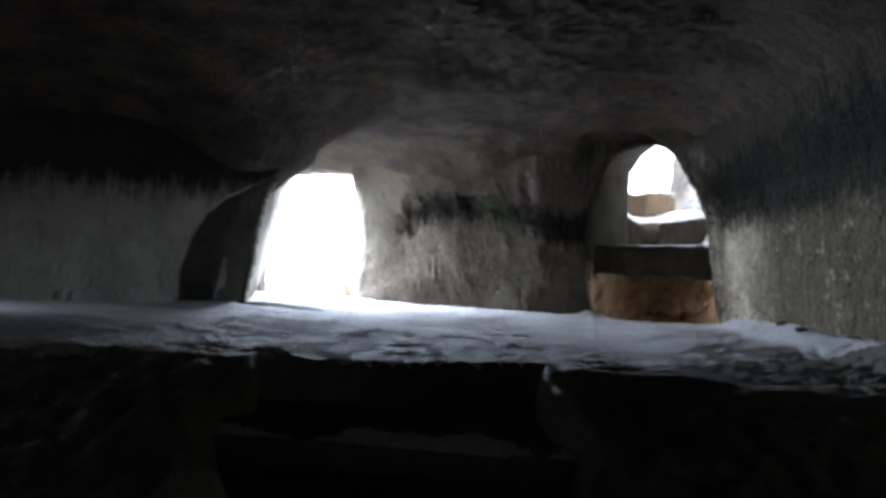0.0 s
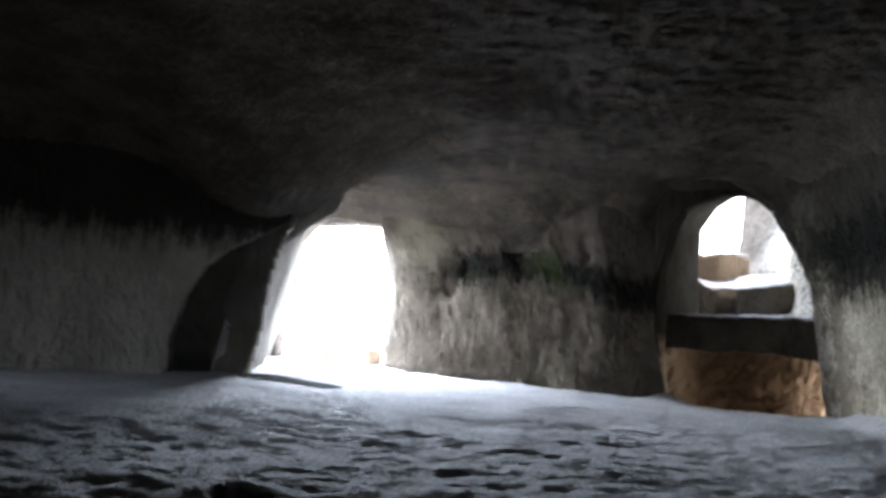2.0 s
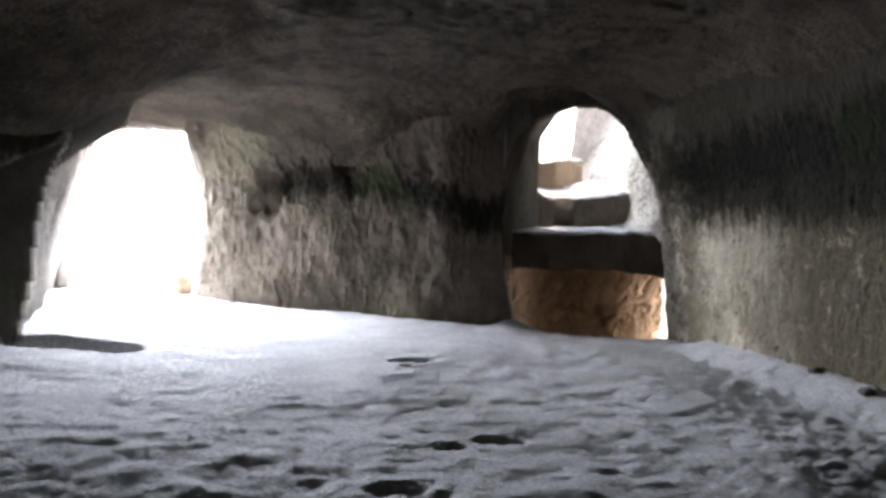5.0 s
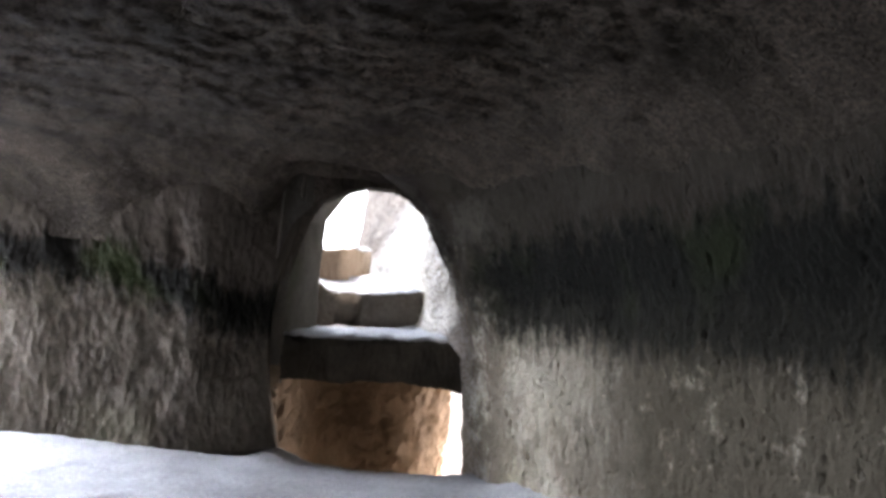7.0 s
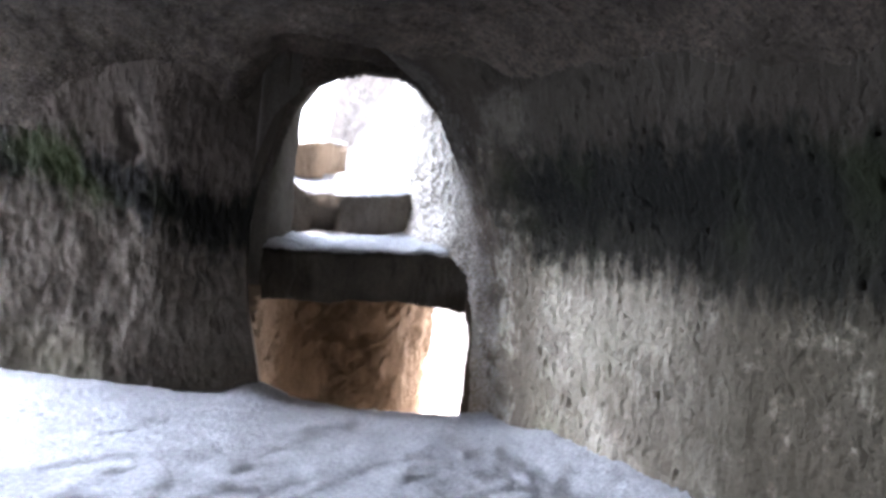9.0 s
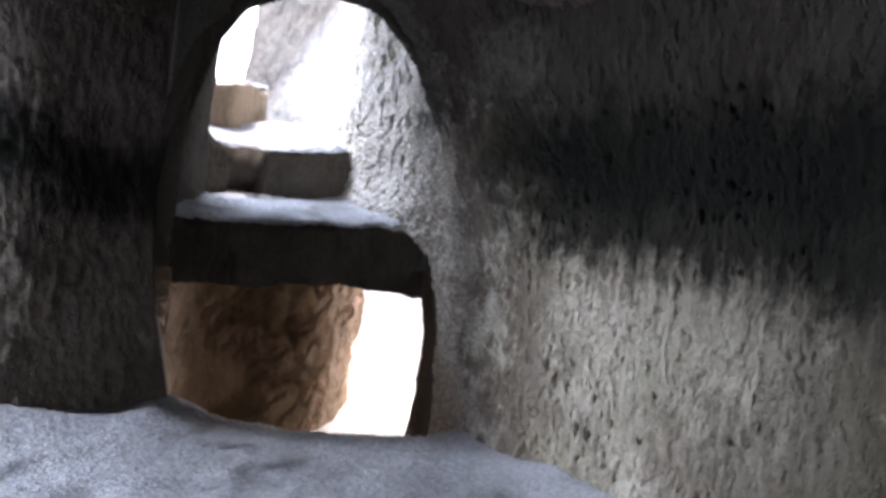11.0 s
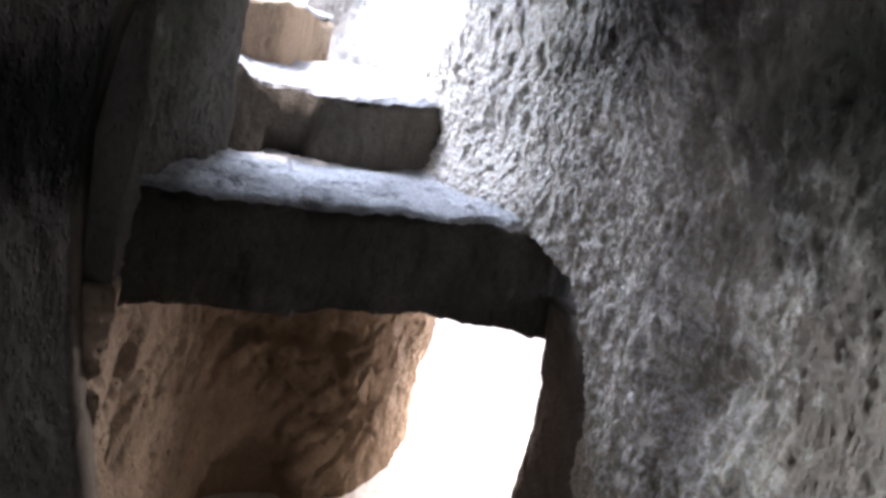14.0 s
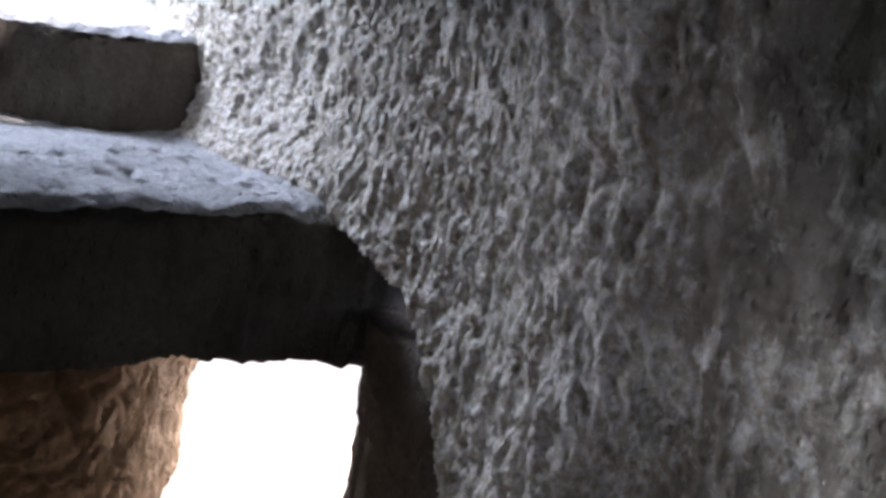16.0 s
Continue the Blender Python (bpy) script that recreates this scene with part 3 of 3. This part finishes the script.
def rock_step(name, x0, x1, y0, y1, z0, z1, material, x_skew=0.0, step=0.02, top=None, groove=None, slope=0.0, rise=None, setback=None, dip=None):
    """A rock-cut ledge: rough top, ragged lip, dressed face; x0 and x1 give the left edge at the front and the right edge."""
    ny, nz = int((y1 - y0) / step), int((z1 - z0) / step)
    prof = [(y0, z0 + (z1 - z0) * k / nz) for k in range(nz)] + [(y0 + (y1 - y0) * k / ny, z1) for k in range(ny + 1)]
    prof = np.array(prof)
    xs = np.linspace(0, 1, int((x1 - x0) / step))
    A, B = np.meshgrid(xs, np.arange(len(prof)))
    py, pz = prof[B, 0], prof[B, 1]
    left = x0 + x_skew * (py - y0)
    px = left + A * (x1 - left)
    g = np.stack([px, py, pz], -1)
    p = g.reshape(-1, 3)
    is_top = np.repeat((np.arange(len(prof)) >= nz)[:, None], len(xs), 1)
    rough = (0.03 * fbm(p * 2.4 + 11, 2) + 0.012 * fbm(p * 9, 3) + 0.008 * vnoise(p * 40)).reshape(A.shape)
    pits = (-0.045 * ramp(cells(p * (9, 9, 9)), 0.32, 0.1) - 0.02 * ramp(cells(p * (21, 21, 21)), 0.35, 0.12)).reshape(A.shape)
    lip = np.exp(-((py - y0) / 0.06) ** 2) * np.exp(-((pz - z1) / 0.06) ** 2)
    g[..., 2] += np.where(is_top, rough + pits * (1 - 0.8 * lip) + slope * (py - y0), 0) - 0.03 * lip
    g[..., 1] += np.where(is_top, 0, picked(p, 1.0).reshape(A.shape) * -0.9) + 0.03 * lip + 0.03 * lip * vnoise(p * 13).reshape(A.shape)
    if rise:
        g[..., 2] += rise(px, py) * np.clip((pz - z0) / (z1 - z0), 0, 1)
    if dip:
        g[..., 2] -= dip(px) * np.clip((z1 - pz) / (z1 - z0), 0, 1)
    if setback:
        g[..., 1] += setback(px) * np.clip((y1 - py) / (y1 - y0), 0, 1)
    if groove:
        g[..., 1] += np.where(is_top, 0, 0.28 * ramp(px, groove[0], groove[0] + 0.05) * ramp(px, groove[1], groove[1] - 0.05))
    foot = np.exp(-(pz - z0) / 0.05) * ~is_top
    g[..., 2] += foot * (0.035 * vnoise(p * 4 + 3) + 0.008 * vnoise(p * 15)).reshape(A.shape)
    under = g.copy()
    under[..., 1] = np.maximum(g[..., 1], y0 + 0.3)
    under[..., 2] = np.minimum(z0 + 0.05, g[..., 2])
    if top is None:
        return part(name, slab(name, g, under), material)
    base = new(name)
    base.location = ((x0 + x1) / 2, y0, z0)
    thin = g - np.array((0, -0.02, 0.02))
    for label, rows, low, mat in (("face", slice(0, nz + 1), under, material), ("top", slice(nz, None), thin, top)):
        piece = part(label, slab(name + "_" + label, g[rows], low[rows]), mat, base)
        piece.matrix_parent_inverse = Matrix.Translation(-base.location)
    return base


# pale dusty tops and dark faces carry daylight and shade in their colour
ledge = rock_step("rock_ledge", 1.95, 4.4, 11.28, 13.5, 0.68, 1.16, TUFF_LEDGE_SHADE, x_skew=0.35, top=TUFF_FLOOR, slope=0.03,
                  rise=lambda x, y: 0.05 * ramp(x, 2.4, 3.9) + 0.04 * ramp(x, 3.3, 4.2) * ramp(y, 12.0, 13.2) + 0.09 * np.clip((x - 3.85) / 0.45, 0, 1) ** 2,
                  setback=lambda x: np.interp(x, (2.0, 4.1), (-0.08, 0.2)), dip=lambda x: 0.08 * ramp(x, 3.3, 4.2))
tagged(ledge, "rock-cut ledge bridging the shaft, dusty top pale as daylit, face dark as shaded", "ledge")
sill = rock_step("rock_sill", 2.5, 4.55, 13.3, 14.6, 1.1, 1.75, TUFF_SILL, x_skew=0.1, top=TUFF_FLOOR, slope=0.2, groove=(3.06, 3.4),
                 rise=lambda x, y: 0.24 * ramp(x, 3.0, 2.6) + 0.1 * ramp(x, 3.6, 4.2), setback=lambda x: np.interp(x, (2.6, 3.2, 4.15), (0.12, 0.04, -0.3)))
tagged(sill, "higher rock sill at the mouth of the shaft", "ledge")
block = rock_step("rock_block", 2.3, 3.95, 14.1, 15.2, 1.8, 2.45, TUFF_TAN, top=TUFF_FLOOR, step=0.025,
                  rise=lambda x, y: 0.06 * ramp(x, 3.3, 3.7) - 0.05 * ramp(np.abs(x - 3.0), 0.3, 0.0), setback=lambda x: 0.9 * ramp(x, 3.2, 3.85))
tagged(block, "ochre rock block standing on the sill beneath the open sky", "rock")
FAR_PLAN = [(4.38, 14.2), (4.52, 14.5), (4.5, 15.0), (4.3, 15.5), (4.12, 15.8), (3.98, 16.3)]
wall_far = rock_wall("wall_far", FAR_PLAN, spaced([(1.4, 0.025), (4.2, 0.025)]), TUFF_PALE, step=0.02, flip=True, relief=1.5, thick=0.25,
                     lean=lambda x, y, z: 0.12 * np.maximum(2.6 - z, 0) - 0.12 * np.maximum(z - 2.6, 0))
tagged(wall_far, "sunlit pale rock face outside the mouth of the shaft", "wall", kind="structure")

# ---------------- lower passage ----------------
LOWER = [(1.97, 10.72), (2.1, 11.48), (2.45, 12.3), (2.95, 13.0), (3.35, 13.25), (3.7, 13.1), (4.05, 13.2), (4.4, 13.45), (4.75, 13.8), (5.05, 14.1), (5.35, 14.45), (5.4, 15.0)]
wall_lower = rock_wall("wall_lower", LOWER, spaced([(-1.5, 0.022), (0.85, 0.022)]), TUFF_OCHRE, step=0.02, thick=0.25, slant=0.05,
                       hollows=((3.86, 13.14, -0.06, 0.12, 0.14), (3.3, 13.15, -1.45, 0.5, 0.3), *((3.0 + 0.07 * k, 13.1 + 0.04 * (k % 3), 0.04 + 0.01 * (k % 4), 0.09, 0.05) for k in range(9))))
tagged(wall_lower, "warm ochre tuff wall with slanting tool strokes", "wall", kind="structure")
wall_lower_right = rock_wall("wall_lower_right", [(7.0, 14.2), (6.6, 13.4), (5.2, 12.15), (4.42, 11.58), (4.2, 11.3), (3.98, 10.72)], spaced([(-1.5, 0.025), (0.85, 0.025)]), TUFF_SILL, step=0.025, thick=0.25)
tagged(wall_lower_right, "shaded brown tuff side of the lower passage", "wall", kind="structure")


def sheet_flat(name, x0, x1, y0, y1, z, thick, material, step, amp, up=True):
    X, Y = np.meshgrid(spaced([(x0, step), (x1, step)]), spaced([(y0, step), (y1, step)]))
    p = np.stack([X.ravel(), Y.ravel(), X.ravel() * 0 + z], 1)
    Z = z + amp * fbm(p * 1.5, 3).reshape(X.shape)
    a = np.stack([X, Y, Z], -1)
    b = a.copy()
    b[..., 2] = z - thick if up else z + thick
    return part(name, slab(name, a, b) if up else slab(name, a[::-1], b[::-1]), material)


floor_lower = sheet_flat("floor_lower", 1.6, 7.4, 9.9, 14.4, -1.35, 0.2, EARTH, 0.06, 0.03)
tagged(floor_lower, "pale dusty floor of the lower passage", "floor", kind="structure")
ceiling_lower = sheet_flat("ceiling_lower", 2.6, 7.2, 11.75, 14.7, 0.74, 0.3, TUFF_DARK, 0.06, 0.03, up=False)
tagged(ceiling_lower, "rock roof of the lower passage", "ceiling", kind="structure")

# ---------------- outside ----------------
HAZE = bpy.data.materials.new("bright_haze")
HAZE.use_nodes = True
glow = HAZE.node_tree.nodes.new("ShaderNodeEmission")
glow.inputs["Color"].default_value, glow.inputs["Strength"].default_value = (0.93, 0.97, 1.0, 1), 3.5
HAZE.node_tree.links.new(glow.outputs[0], HAZE.node_tree.nodes["Material Output"].inputs["Surface"])
arc = [(90 * math.sin(a), 14 + 90 * math.cos(a)) for a in np.linspace(-1.7, 1.7, 60)]
backdrop = part("backdrop", mesh_of("backdrop", [(x, y, z) for x, y in arc for z in (-3, 55)], [(2 * i, 2 * i + 1, 2 * i + 3, 2 * i + 2) for i in range(59)]), HAZE)
tagged(backdrop, "bright hazy sky over the horizon", "sky", kind="structure")

ground = part("ground", mesh_of("ground", [(-900, 14.25, -1.45), (900, 14.25, -1.45), (900, 1500, -1.45), (-900, 1500, -1.45)], [(0, 1, 2, 3)], False), EARTH)
tagged(ground, "bright pale dusty ground outside the cave", "ground", kind="structure")
terrace = sheet_flat("terrace", -9.0, -1.6, 13.9, 19.0, -0.06, 0.9, EARTH, 0.15, 0.03)
tagged(terrace, "sunlit pale rock terrace before the doorway", "terrace", kind="structure")

# ---------------- stair, bench, loose stones ----------------
stair = new("rock_stair")
stair.location = (0.4, 2.0, -0.85)
for y0, y1, z1 in STEPS:
    left = float(np.interp(y0 + 0.2, (0.3, 0.5, 1.6, 2.2, 2.9), (-0.6, 0.35, 0.0, -0.25, -0.5))) - 0.25
    tread_ob = rock_step("step", left, 1.5, y0, y1, -0.95, z1, TUFF_DAMP_SHADE, step=0.03)
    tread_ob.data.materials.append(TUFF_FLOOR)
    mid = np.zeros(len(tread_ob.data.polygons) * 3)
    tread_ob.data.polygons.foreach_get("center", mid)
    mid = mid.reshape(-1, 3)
    # pale strip along the lip paints in the light caught by the step edge
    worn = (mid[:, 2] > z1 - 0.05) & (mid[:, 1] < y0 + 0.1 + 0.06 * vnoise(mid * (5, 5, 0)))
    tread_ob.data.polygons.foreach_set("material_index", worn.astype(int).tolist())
    tread_ob.parent = stair
    tread_ob.matrix_parent_inverse = Matrix.Translation((-0.4, -2.0, 0.85))
tagged(stair, "worn rock-cut steps climbing out of a sunken entry", "stair")

# ochre here stands in for warm sunlight bounced onto the bench
bench = rock_step("rock_bench", -3.6, -2.0, 12.95, 13.8, -0.1, 0.34, TUFF_OCHRE, step=0.025, top=TUFF_FLOOR, rise=lambda x, y: -0.16 * ramp(x, -2.9, -3.5),
                  setback=lambda x: 0.3 * ramp(x, -2.6, -3.4))
tagged(bench, "low rock bench at the foot of the doorway, painted warm as if sunlit", "bench")


def stone(name, x, y, z, size, seed, material, label, flat=0.55, rugged=0.0):
    bm = bmesh.new()
    bmesh.ops.create_icosphere(bm, subdivisions=5 if rugged else 3, radius=1)
    for vert in bm.verts:
        k = 1 + 0.3 * noise.noise(vert.co * 1.4 + Vector((seed, 0, 0))) + 0.1 * noise.noise(vert.co * 4 + Vector((seed, 5, 0)))
        vert.co = Vector((vert.co.x * k * size[0], vert.co.y * k * size[1], vert.co.z * k * size[2] * flat))
        if rugged:
            k = 1 + rugged * (noise.noise(vert.co * 2.6 + Vector((3, seed, 0))) + 0.6 * noise.noise(vert.co * 7))
            vert.co = Vector((vert.co.x * k, vert.co.y * k, min(vert.co.z, size[2] * (0.8 + 0.5 * (k - 1)))))
    me = bpy.data.meshes.new(name)
    bm.to_mesh(me)
    bm.free()
    me.polygons.foreach_set("use_smooth", [True] * len(me.polygons))
    ob = part(name, me, material)
    ob.location = (x, y, z + size[2] * flat * 0.35)
    ob.rotation_euler = (0, 0, seed)
    return tagged(ob, label, "stone", group="stones on the floor")


def ground_at(x, y):
    return float(floor_height(np.array([[x]]), np.array([[y]]))[0, 0])


for x, y, sz, seed in ((3.76, 7.15, (0.07, 0.06, 0.05), 1.0), (3.74, 6.5, (0.06, 0.07, 0.06), 2.3)):
    stone("stone", x, y, ground_at(x, y), sz, seed, TUFF_DARK, "dark rounded stone lying at the foot of the wall")
stone("stone_chip", -1.75, 12.1, ground_at(-1.75, 12.1), (0.12, 0.05, 0.03), 0.4, TUFF_DARK, "small flat grey chip lying on the bright floor")
